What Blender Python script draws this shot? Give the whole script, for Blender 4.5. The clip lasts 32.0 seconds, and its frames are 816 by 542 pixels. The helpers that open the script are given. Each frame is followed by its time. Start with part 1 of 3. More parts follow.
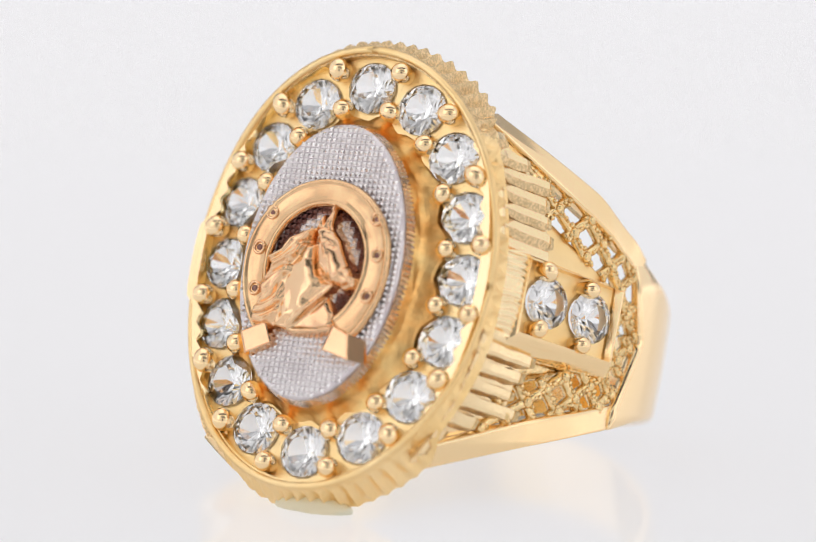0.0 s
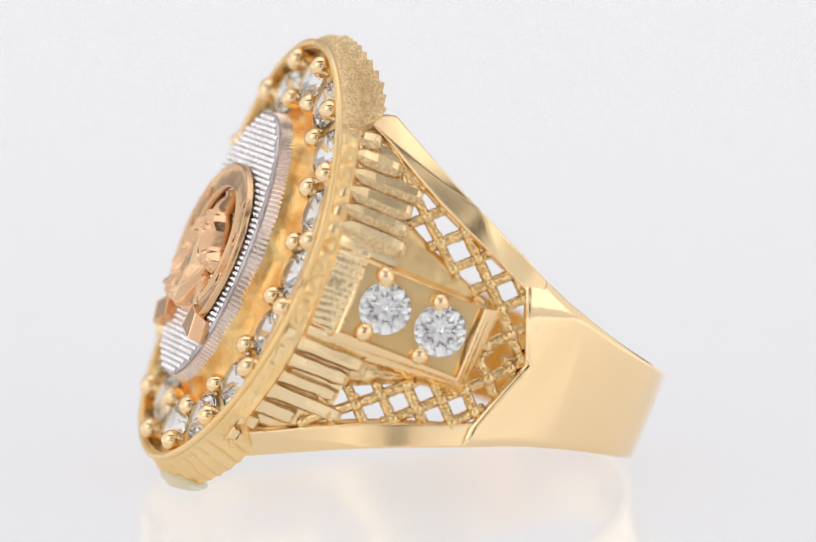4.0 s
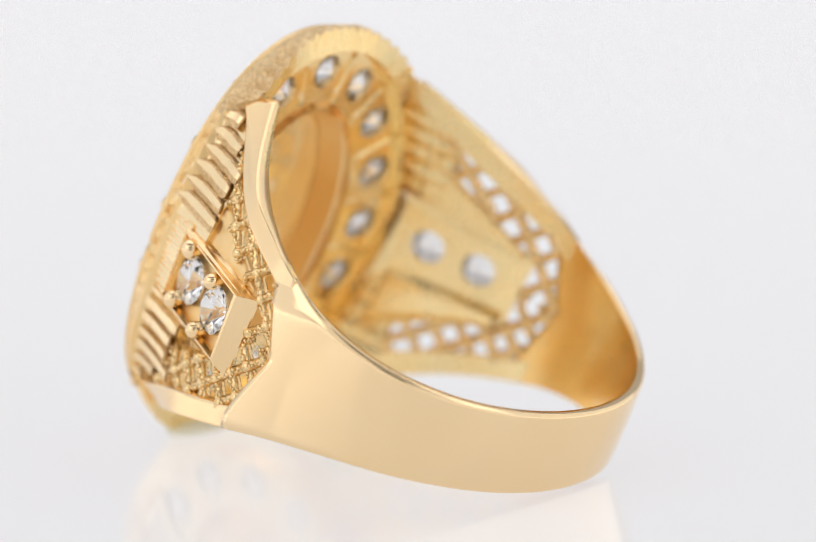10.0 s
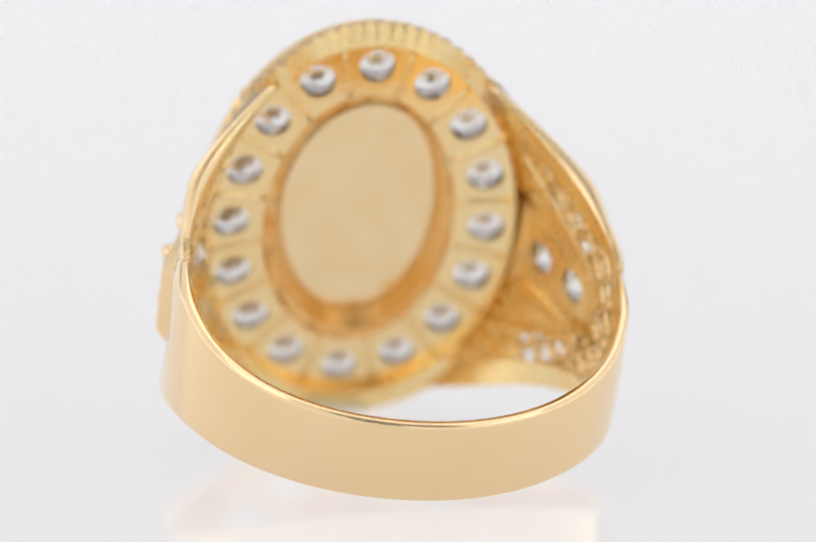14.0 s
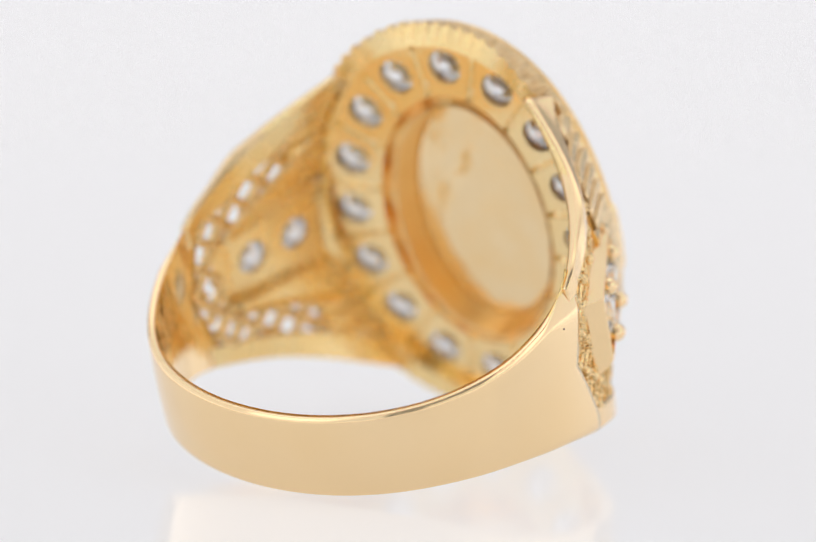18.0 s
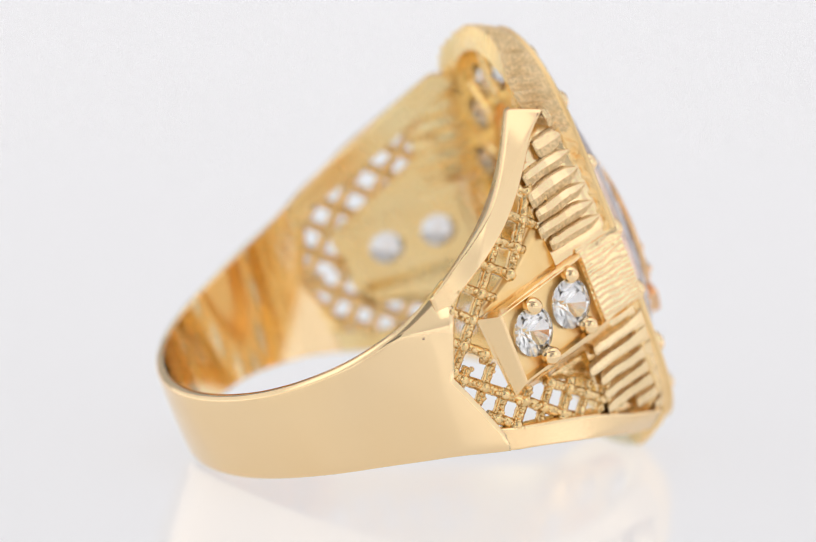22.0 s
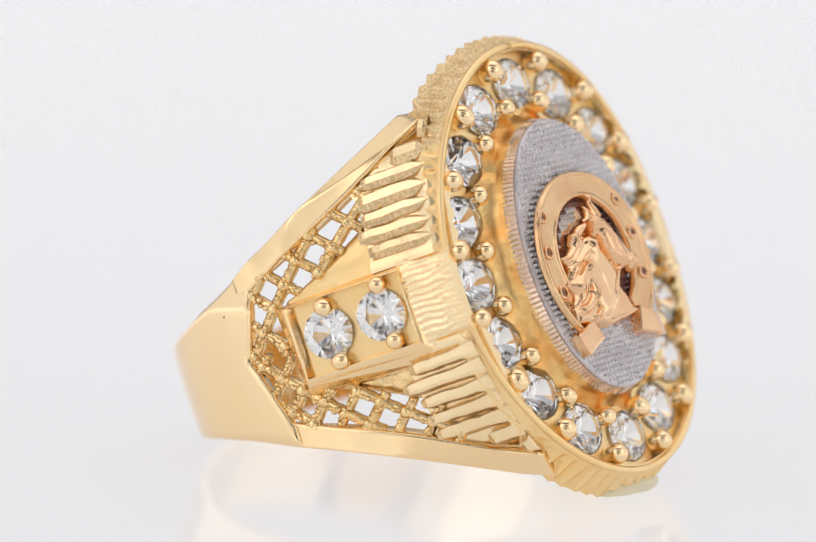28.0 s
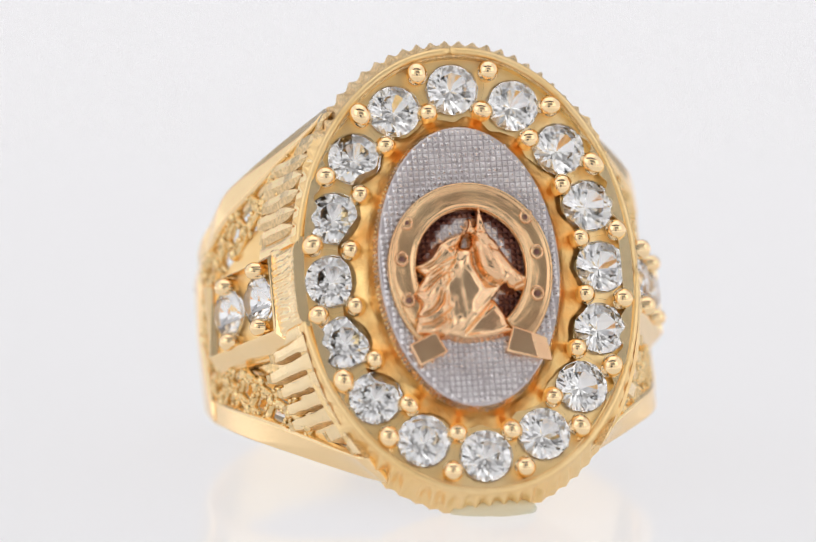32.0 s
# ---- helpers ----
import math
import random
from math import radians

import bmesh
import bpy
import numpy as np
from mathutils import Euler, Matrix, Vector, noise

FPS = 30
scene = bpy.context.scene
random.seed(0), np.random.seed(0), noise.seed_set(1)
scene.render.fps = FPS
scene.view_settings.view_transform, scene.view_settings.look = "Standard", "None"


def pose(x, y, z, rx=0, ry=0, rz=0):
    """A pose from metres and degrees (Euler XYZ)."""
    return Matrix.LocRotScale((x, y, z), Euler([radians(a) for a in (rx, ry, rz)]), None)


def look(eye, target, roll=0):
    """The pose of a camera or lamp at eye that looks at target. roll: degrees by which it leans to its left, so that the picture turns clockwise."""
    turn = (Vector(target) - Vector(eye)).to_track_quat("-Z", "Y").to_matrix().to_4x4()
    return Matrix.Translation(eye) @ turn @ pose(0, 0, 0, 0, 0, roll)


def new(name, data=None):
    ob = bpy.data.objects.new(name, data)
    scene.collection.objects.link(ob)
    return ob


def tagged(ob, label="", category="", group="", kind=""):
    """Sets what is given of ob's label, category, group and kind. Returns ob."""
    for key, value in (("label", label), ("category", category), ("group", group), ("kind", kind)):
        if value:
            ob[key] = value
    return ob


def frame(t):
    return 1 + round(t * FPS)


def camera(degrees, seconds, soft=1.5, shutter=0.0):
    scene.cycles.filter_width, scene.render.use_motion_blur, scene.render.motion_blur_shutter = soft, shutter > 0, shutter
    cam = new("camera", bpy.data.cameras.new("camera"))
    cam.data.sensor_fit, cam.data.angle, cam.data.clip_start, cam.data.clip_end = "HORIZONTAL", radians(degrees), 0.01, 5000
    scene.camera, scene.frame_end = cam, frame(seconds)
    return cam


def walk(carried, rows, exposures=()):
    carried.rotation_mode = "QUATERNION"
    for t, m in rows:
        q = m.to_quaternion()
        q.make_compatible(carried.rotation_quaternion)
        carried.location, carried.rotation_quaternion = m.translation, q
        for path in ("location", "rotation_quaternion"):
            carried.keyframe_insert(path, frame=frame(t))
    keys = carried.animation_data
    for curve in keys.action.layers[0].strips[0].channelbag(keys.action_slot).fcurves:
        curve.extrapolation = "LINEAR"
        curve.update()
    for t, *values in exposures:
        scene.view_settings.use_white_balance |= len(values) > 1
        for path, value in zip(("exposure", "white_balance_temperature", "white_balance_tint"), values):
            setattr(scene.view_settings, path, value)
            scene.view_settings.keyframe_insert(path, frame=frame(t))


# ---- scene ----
# One length unit of the plan, u, is 0.83 mm: the shank's inner width is then about 20 mm.
U = 0.00083
FLOOR = -10.85            # the table top, in u, below the turning axis' origin
ELEV = radians(10.185)    # the camera looks down by this much
DIST = 293.0              # u from the camera to the turning axis


def world(x, y, z):
    return (x * U, y * U, (z - FLOOR) * U)


cam = camera(9.0, 32.0, soft=1.2)
eye = world(-0.1156, -DIST * math.cos(ELEV), DIST * math.sin(ELEV))
aim = world(-0.1156, 0, 0)
cam.data.dof.use_dof, cam.data.dof.focus_distance, cam.data.dof.aperture_fstop = True, (DIST - 9.0) * U, 30
walk(cam, [(0.0, look(eye, aim, 0.80)), (32.0, look(eye, aim, 0.80))])

# ---- light: a white light tent with lit diffusers ----
env = bpy.data.worlds.new("studio")
scene.world = env
env.use_nodes = True
env.node_tree.nodes["Background"].inputs[0].default_value = (0.95, 0.97, 1.0, 1)
env.node_tree.nodes["Background"].inputs[1].default_value = 0.05
scene.view_settings.exposure = -0.36


def area(name, size, size_y, power, where, target, colour):
    data = bpy.data.lights.new(name, "AREA")
    data.shape, data.size, data.size_y, data.energy, data.color = "RECTANGLE", size, size_y, power, colour
    ob = new(name, data)
    ob.matrix_world = look(where, target)
    return ob


area("softbox_top", 0.40, 0.30, 0.22, (0, 0.06, 0.44), (0, 0, 0), (1.0, 0.99, 0.97))
area("softbox_side", 0.26, 0.30, 0.20, (-0.32, -0.26, 0.24), (0, 0, 0.01), (1.0, 0.99, 0.97))
area("softbox_side", 0.26, 0.30, 0.20, (0.32, -0.26, 0.24), (0, 0, 0.01), (1.0, 0.99, 0.97))


# ---- materials ----
def material(name):
    m = bpy.data.materials.new(name)
    m.use_nodes = True
    return m, m.node_tree.nodes, m.node_tree.links, m.node_tree.nodes["Principled BSDF"]


def metal(name, colour, dark, rough, rough_var, scale, bump, bump_scale, grain=0.0, depth=0.00004):
    """A cast and polished metal: two scales of tone and gloss, fine relief; grain darkens its pits."""
    m, nodes, links, b = material(name)
    b.inputs["Metallic"].default_value = 1.0
    tc = nodes.new("ShaderNodeTexCoord")
    big, fine = nodes.new("ShaderNodeTexNoise"), nodes.new("ShaderNodeTexNoise")
    big.inputs["Scale"].default_value, fine.inputs["Scale"].default_value = scale, bump_scale
    fine.inputs["Detail"].default_value = 4
    for n in (big, fine):
        links.new(tc.outputs["Object"], n.inputs["Vector"])
    ramp = nodes.new("ShaderNodeValToRGB")
    ramp.color_ramp.elements[0].color, ramp.color_ramp.elements[1].color = (*dark, 1), (*colour, 1)
    ramp.color_ramp.elements[0].position, ramp.color_ramp.elements[1].position = 0.3, 0.65
    links.new(big.outputs["Fac"], ramp.inputs["Fac"])
    pits, mix = nodes.new("ShaderNodeMapRange"), nodes.new("ShaderNodeMix")
    pits.inputs["From Min"].default_value, pits.inputs["From Max"].default_value = 0.42, 0.60
    pits.inputs["To Min"].default_value, pits.inputs["To Max"].default_value = grain, 0.0
    links.new(fine.outputs["Fac"], pits.inputs["Value"])
    mix.data_type = "RGBA"
    links.new(pits.outputs["Result"], mix.inputs["Factor"])
    links.new(ramp.outputs["Color"], mix.inputs["A"])
    mix.inputs["B"].default_value = (dark[0] * 0.45, dark[1] * 0.42, dark[2] * 0.38, 1)
    links.new(mix.outputs["Result"], b.inputs["Base Color"])
    rr = nodes.new("ShaderNodeMapRange")
    rr.inputs["To Min"].default_value, rr.inputs["To Max"].default_value = rough, rough + rough_var
    links.new(fine.outputs["Fac"], rr.inputs["Value"])
    links.new(rr.outputs["Result"], b.inputs["Roughness"])
    bp = nodes.new("ShaderNodeBump")
    bp.inputs["Strength"].default_value, bp.inputs["Distance"].default_value = bump, depth
    links.new(fine.outputs["Fac"], bp.inputs["Height"])
    links.new(bp.outputs["Normal"], b.inputs["Normal"])
    return m


GOLD = metal("polished_yellow_gold", (1.0, 0.758, 0.452), (1.0, 0.742, 0.42), 0.07, 0.05, 180, 0.04, 900)
BAR = metal("soft_polished_gold", (1.0, 0.755, 0.44), (1.0, 0.73, 0.40), 0.16, 0.08, 200, 0.1, 1100)
CAST = metal("cast_yellow_gold", (1.0, 0.75, 0.40), (0.97, 0.68, 0.32), 0.16, 0.14, 700, 0.8, 3200, 0.35, 0.00006)
BLAST = metal("sandblasted_gold", (1.0, 0.77, 0.46), (0.9, 0.66, 0.36), 0.32, 0.25, 1500, 1.0, 7500, 0.42, 0.00008)
# Orange of light bounced inside the band is mixed into this satin gold.
INNER = metal("satin_inner_gold", (1.0, 0.765, 0.38), (0.98, 0.65, 0.23), 0.18, 0.12, 190, 0.7, 380)
SATIN = metal("satin_gold", (1.0, 0.74, 0.39), (0.98, 0.675, 0.30), 0.31, 0.14, 350, 0.6, 1700)
STRIP = metal("burnished_gold", (1.0, 0.79, 0.48), (1.0, 0.75, 0.42), 0.2, 0.1, 300, 0.3, 1500)
CUP = metal("rough_cast_gold", (1.0, 0.79, 0.48), (1.0, 0.75, 0.41), 0.12, 0.1, 420, 0.8, 500)
# Smoother, lightened gold makes up for missing light behind the head.
BACKING = metal("lightened_back_gold", (1.0, 0.79, 0.43), (1.0, 0.74, 0.36), 0.1, 0.08, 240, 0.5, 600)
# Deeper orange stands in for light bounced between pedestal and stone seats.
OCHRE = metal("bounce_tinted_gold", (1.0, 0.69, 0.29), (0.95, 0.45, 0.12), 0.24, 0.18, 700, 0.9, 1600, 0.25, 0.00008)
BRUSHED = metal("brushed_rose_gold", (0.84, 0.57, 0.32), (0.74, 0.45, 0.24), 0.17, 0.12, 500, 0.25, 2400)
ROSE = metal("rose_gold", (0.91, 0.62, 0.37), (0.83, 0.49, 0.28), 0.12, 0.08, 500, 0.15, 1800)
# Tint on inward faces stands in for gold light bouncing inside the ring.
AMBER = metal("bounce_tinted_inner_gold", (1.0, 0.80, 0.43), (1.0, 0.73, 0.33), 0.2, 0.14, 260, 0.5, 700)
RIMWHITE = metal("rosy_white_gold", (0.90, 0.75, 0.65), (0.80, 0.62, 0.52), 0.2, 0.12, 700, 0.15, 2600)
WHITE = metal("white_gold", (0.90, 0.87, 0.87), (0.80, 0.76, 0.76), 0.22, 0.12, 700, 0.15, 2600)

DIM = metal("dull_white_gold", (0.70, 0.65, 0.66), (0.54, 0.48, 0.49), 0.3, 0.15, 900, 0.3, 2600)
# Dark maroon stands in for shade in the horseshoe's recesses; also colours a pit.
RECESS_DARK = metal("recess_shade_rose_gold", (0.32, 0.18, 0.15), (0.17, 0.075, 0.065), 0.25, 0.15, 700, 0.2, 2600)

STONE, sn, sl, sb = material("cubic_zirconia")
sb.inputs["Base Color"].default_value = (1, 1, 1, 1)
sb.inputs["Roughness"].default_value = 0.07
sb.inputs["IOR"].default_value = 1.76
sb.inputs["Transmission Weight"].default_value = 1.0

WAX, wn, wl, wb = material("setting_wax")
wb.inputs["Base Color"].default_value = (0.86, 0.84, 0.66, 1)
wb.inputs["Roughness"].default_value = 0.3
wb.inputs["Transmission Weight"].default_value = 0.35
wb.inputs["IOR"].default_value = 1.4

ACRYLIC, an, al, ab = material("white_acrylic")
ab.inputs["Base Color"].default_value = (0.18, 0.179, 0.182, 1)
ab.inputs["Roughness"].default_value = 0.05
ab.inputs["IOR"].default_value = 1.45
# Glow added to the acrylic so the table stays white and nearly shadowless.
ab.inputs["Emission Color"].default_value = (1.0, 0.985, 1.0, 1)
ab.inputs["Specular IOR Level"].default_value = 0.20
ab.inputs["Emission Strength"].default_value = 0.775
ant, anm, anr = an.new("ShaderNodeTexCoord"), an.new("ShaderNodeTexNoise"), an.new("ShaderNodeMapRange")
anm.inputs["Scale"].default_value = 60
anr.inputs["To Min"].default_value, anr.inputs["To Max"].default_value = 0.07, 0.11
al.new(ant.outputs["Object"], anm.inputs["Vector"])
al.new(anm.outputs["Fac"], anr.inputs["Value"])
al.new(anr.outputs["Result"], ab.inputs["Roughness"])

CLOTH, cn, cl, cb = material("white_diffuser_cloth")
cb.inputs["Base Color"].default_value = (0.84, 0.84, 0.85, 1)
cb.inputs["Roughness"].default_value = 0.9
cb.inputs["Emission Color"].default_value = (0.97, 0.98, 1.0, 1)
cb.inputs["Emission Strength"].default_value = 0.36
BACK, bn, bl, bb = material("white_backdrop_cloth")
bb.inputs["Base Color"].default_value = (0.475, 0.475, 0.49, 1)
bb.inputs["Roughness"].default_value = 0.9
bb.inputs["Emission Color"].default_value = (0.96, 0.97, 1.0, 1)
bb.inputs["Emission Strength"].default_value = 0.06
GREY, gn, gl, gb = material("grey_fill_flap")
gb.inputs["Base Color"].default_value = (0.78, 0.78, 0.78, 1)
gb.inputs["Roughness"].default_value = 0.9
# Glow added to these unseen flaps to fill the ring from the front.
gb.inputs["Emission Color"].default_value = (1.0, 0.99, 0.97, 1)
gb.inputs["Emission Strength"].default_value = 0.37
# For unseen panels added to give the gold its dark reflections.
DARK, dn, dl, db = material("dark_reflected_panel")
db.inputs["Base Color"].default_value = (0.03, 0.03, 0.033, 1)
db.inputs["Roughness"].default_value = 0.7

# For dimmer unseen panels, added only to be mirrored in the gold.
SHADE, hn, hl, hb = material("dim_reflected_panel")
hb.inputs["Base Color"].default_value = (0.40, 0.39, 0.38, 1)
hb.inputs["Roughness"].default_value = 0.7


# ---- mesh helpers (all lengths in u) ----
def lean_x(y):
    """The shank sits a little to one side of the head's middle."""
    return -0.035 * max(0.0, y + 7.5)


def part(name, bm, mat, parent, label="", smooth=False, raw=False, lining=None, backing=None, inside=None):
    if not raw:
        for v in bm.verts:
            v.co.x += lean_x(v.co.y)
    bmesh.ops.recalc_face_normals(bm, faces=bm.faces)
    me = bpy.data.meshes.new(name)
    for v in bm.verts:
        v.co *= U
    for f in bm.faces:
        f.smooth = smooth
        if lining:
            c = f.calc_center_median() / U
            f.material_index = 1 if math.hypot(c.x - lean_x(c.y), c.y - CY) < RI + 0.1 else 0
        if backing:
            f.material_index = 1 if f.normal.y > -0.2 else 0
        # faces turned to the finger take the bounce-light tint
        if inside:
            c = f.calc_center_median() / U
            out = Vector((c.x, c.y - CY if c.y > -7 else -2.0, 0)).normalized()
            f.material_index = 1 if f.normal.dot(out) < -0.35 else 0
    bm.to_mesh(me)
    bm.free()
    me.materials.append(mat)
    if lining or backing or inside:
        me.materials.append(lining or backing or inside)
    ob = new(name, me)
    ob.parent = parent
    if label:
        tagged(ob, label)
    return ob


def slab(bm, outer, inner, nu, nv, close_u=False):
    """A solid between two surfaces outer(u, v) and inner(u, v), u and v in 0..1."""
    def sheet(f):
        return [[bm.verts.new(f(i / nu, j / nv)) for j in range(nv + 1)] for i in range(nu if close_u else nu + 1)]
    a, b = sheet(outer), sheet(inner)
    n = len(a)
    for i in range(nu):
        k = (i + 1) % n
        for j in range(nv):
            bm.faces.new((a[i][j], a[k][j], a[k][j + 1], a[i][j + 1]))
            bm.faces.new((b[i][j], b[i][j + 1], b[k][j + 1], b[k][j]))
        bm.faces.new((a[i][0], b[i][0], b[k][0], a[k][0]))
        bm.faces.new((a[i][nv], a[k][nv], b[k][nv], b[i][nv]))
    if not close_u:
        for i in (0, nu):
            for j in range(nv):
                bm.faces.new((a[i][j], a[i][j + 1], b[i][j + 1], b[i][j]))
    return bm


def tube(bm, pts, r, sides=6):
    """A round wire along points."""
    rings = []
    for i, p in enumerate(pts):
        d = Vector(pts[min(i + 1, len(pts) - 1)]) - Vector(pts[max(i - 1, 0)])
        q = d.to_track_quat("Z", "Y")
        rings.append([bm.verts.new(Vector(p) + q @ Vector((r * math.cos(a), r * math.sin(a), 0)))
                      for a in (2 * math.pi * k / sides for k in range(sides))])
    for a, b in zip(rings, rings[1:]):
        for k in range(sides):
            bm.faces.new((a[k], a[(k + 1) % sides], b[(k + 1) % sides], b[k]))
    bm.faces.new(rings[0][::-1])
    bm.faces.new(rings[-1])


def ball(bm, p, r, sub=2, squash=None):
    m = Matrix.Translation(p)
    if squash:
        m = m @ squash
    bmesh.ops.create_icosphere(bm, subdivisions=sub, radius=r, matrix=m)


# ---- the place: table top and light tent ----
def sheet_object(name, corners, thick, mat, label, category):
    bm = bmesh.new()
    low = [bm.verts.new(c) for c in corners]
    f = bm.faces.new(low)
    f.normal_update()
    up = f.normal.copy()
    top = [bm.verts.new(Vector(c) - up * thick) for c in corners]
    n = len(corners)
    for k in range(n):
        bm.faces.new((low[k], low[(k + 1) % n], top[(k + 1) % n], top[k]))
    bm.faces.new(top[::-1])
    bmesh.ops.recalc_face_normals(bm, faces=bm.faces)
    me = bpy.data.meshes.new(name)
    bm.to_mesh(me)
    bm.free()
    me.materials.append(mat)
    return tagged(new(name, me), label, category, kind="structure")


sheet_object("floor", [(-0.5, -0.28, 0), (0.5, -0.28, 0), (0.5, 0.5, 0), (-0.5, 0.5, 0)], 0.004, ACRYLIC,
             "glossy white acrylic table top with added glow and faint mirror image", "table top")
# unseen strip, added to grey the lowest reflections
sheet_object("floor_2", [(-0.5, -0.5, -0.001), (0.5, -0.5, -0.001), (0.5, -0.284, -0.001), (-0.5, -0.284, -0.001)], 0.004, SHADE,
             "unseen grey strip before the acrylic, added for reflections", "table top")
sheet_object("wall_back", [(-0.5, 0.5, 0), (0.5, 0.5, 0), (0.5, 0.5, 0.5), (-0.5, 0.5, 0.5)], 0.004, BACK,
             "plain white lit diffuser cloth behind the table", "light tent")
sheet_object("wall_side_1", [(-0.5, -0.5, 0), (-0.5, 0.5, 0), (-0.5, 0.5, 0.5), (-0.5, -0.5, 0.5)], 0.004, CLOTH,
             "plain white lit diffuser cloth beside the table", "light tent")
sheet_object("wall_side_2", [(0.5, 0.5, 0), (0.5, -0.5, 0), (0.5, -0.5, 0.5), (0.5, 0.5, 0.5)], 0.004, CLOTH,
             "plain white lit diffuser cloth beside the table", "light tent")
sheet_object("ceiling", [(-0.5, 0.5, 0.5), (0.5, 0.5, 0.5), (0.5, -0.20, 0.5), (-0.5, -0.20, 0.5)], 0.004, CLOTH,
             "plain white lit diffuser cloth above the table", "light tent")
# unseen strip, added as a dark band for the gold to mirror
sheet_object("ceiling_2", [(-0.5, -0.20, 0.5), (0.5, -0.20, 0.5), (0.5, -0.32, 0.5), (-0.5, -0.32, 0.5)], 0.004, DARK,
             "unseen dark strip in the tent top, added for reflections", "light tent")
sheet_object("ceiling_3", [(-0.5, -0.32, 0.5), (0.5, -0.32, 0.5), (0.5, -0.5, 0.5), (-0.5, -0.5, 0.5)], 0.004, GREY,
             "pale grey cloth flap at the tent top with added fill glow", "light tent")
for n, (x0, x1, z0, z1) in enumerate(((-0.5, -0.08, 0, 0.24), (0.08, 0.5, 0, 0.24), (-0.08, 0.08, 0, 0.04), (-0.08, 0.08, 0.18, 0.24), (-0.5, -0.12, 0.24, 0.5))):
    sheet_object("wall_front_%d" % (n + 1), [(x1, -0.5, z0), (x0, -0.5, z0), (x0, -0.5, z1), (x1, -0.5, z1)], 0.004, GREY,
                 "pale grey cloth flap at the tent front with added fill glow", "light tent")
# unseen panels, added to dim what the gold mirrors from the front
sheet_object("wall_front_6", [(0.5, -0.5, 0.24), (-0.12, -0.5, 0.24), (-0.12, -0.5, 0.5), (0.5, -0.5, 0.5)], 0.004, SHADE,
             "unseen dim panel in the tent front, added for reflections", "light tent")
sheet_object("wall_front_7", [(0.12, -0.51, 0.01), (-0.12, -0.51, 0.01), (-0.12, -0.51, 0.22), (0.12, -0.51, 0.22)], 0.004, DARK,
             "unseen dark panel standing in for the camera in reflections", "light tent")

# ---- the ring's plan, in u: x across, y from the head to the back of the shank, z along the head ----
RO, RI, CY = 12.72, 12.2, 2.45
HX = 0.22               # the head sits a little off the ring's middle
WY = np.array([-10.5, -8.4, -4.0, 0.72, 4.0, 8.0, 12.0, 15.4])
WZ = np.array([11.3, 10.25, 7.55, 5.4, 4.0, 3.0, 2.5, 2.35])
XY = np.array([-10.6, -8.0, -7.0, -5.2, -2.2, 1.0, 2.45])
XX = np.array([9.35, 9.8, 10.1, 10.7, 11.75, 12.57, 12.72])


def smooth_table(ts, vs):
    """A table rounded off with a bell of about 1 u."""
    grid = np.arange(-16.0, 20.0, 0.02)
    bell = np.exp(-0.5 * (np.arange(-150, 151) * 0.02 / 0.95) ** 2)
    return grid[150:-150], np.convolve(np.interp(grid, ts, vs), bell / bell.sum(), "valid")


RIM_TABLE, SIDE_TABLE = smooth_table(WY, WZ), smooth_table(XY, XX)


def step(a, b, t):
    t = min(1.0, max(0.0, (t - a) / (b - a)))
    return t * t * (3 - 2 * t)


def rim(y, sx=0.0, sz=1.0):
    """Half width of the shank; the two shoulders differ a little."""
    w = float(np.interp(y, *RIM_TABLE))
    t = min(1.0, max(0.0, (0.5 - y) / 8.0)) ** 2
    return w + t * ((0.9 if sz > 0 else 0.8) * max(0.0, -sx) + (0.6 if sz > 0 else 0.3) * max(0.0, sx)) + (0.0 if sz > 0 else 0.1 + 0.22 * step(-3.0, 4.0, y))


def side_x(y, z, lift=0.0):
    """Half width of the ring at a place on its shoulder."""
    f = min(1.0, max(0.0, (-0.7 - y) / 8.0))
    f = f * f * (3 - 2 * f)
    return float(np.interp(y, *SIDE_TABLE)) * (1 - f * (1 - math.sqrt(max(0.0, 1 - (z / 13.6) ** 2)))) + lift


def joint_flat(y, dz):
    """Drop of the wedge-shaped flat filed along the outer edge where bar and band meet."""
    wide = 2.3 * (step(-3.0, 1.0, y) if y < 1.2 else 1 - (y - 1.2) / 4.2)
    return 0.24 * max(0.0, wide - dz)


ring = new("signet_ring")
tagged(ring, "yellow gold signet ring with clear stones, lying on white acrylic", "ring")


# shank: a band that widens towards the shoulders and ends in an arrow point
def shank_end(z):
    return 2.9 - 1.65 * min(1.0, abs(z) / 3.9)


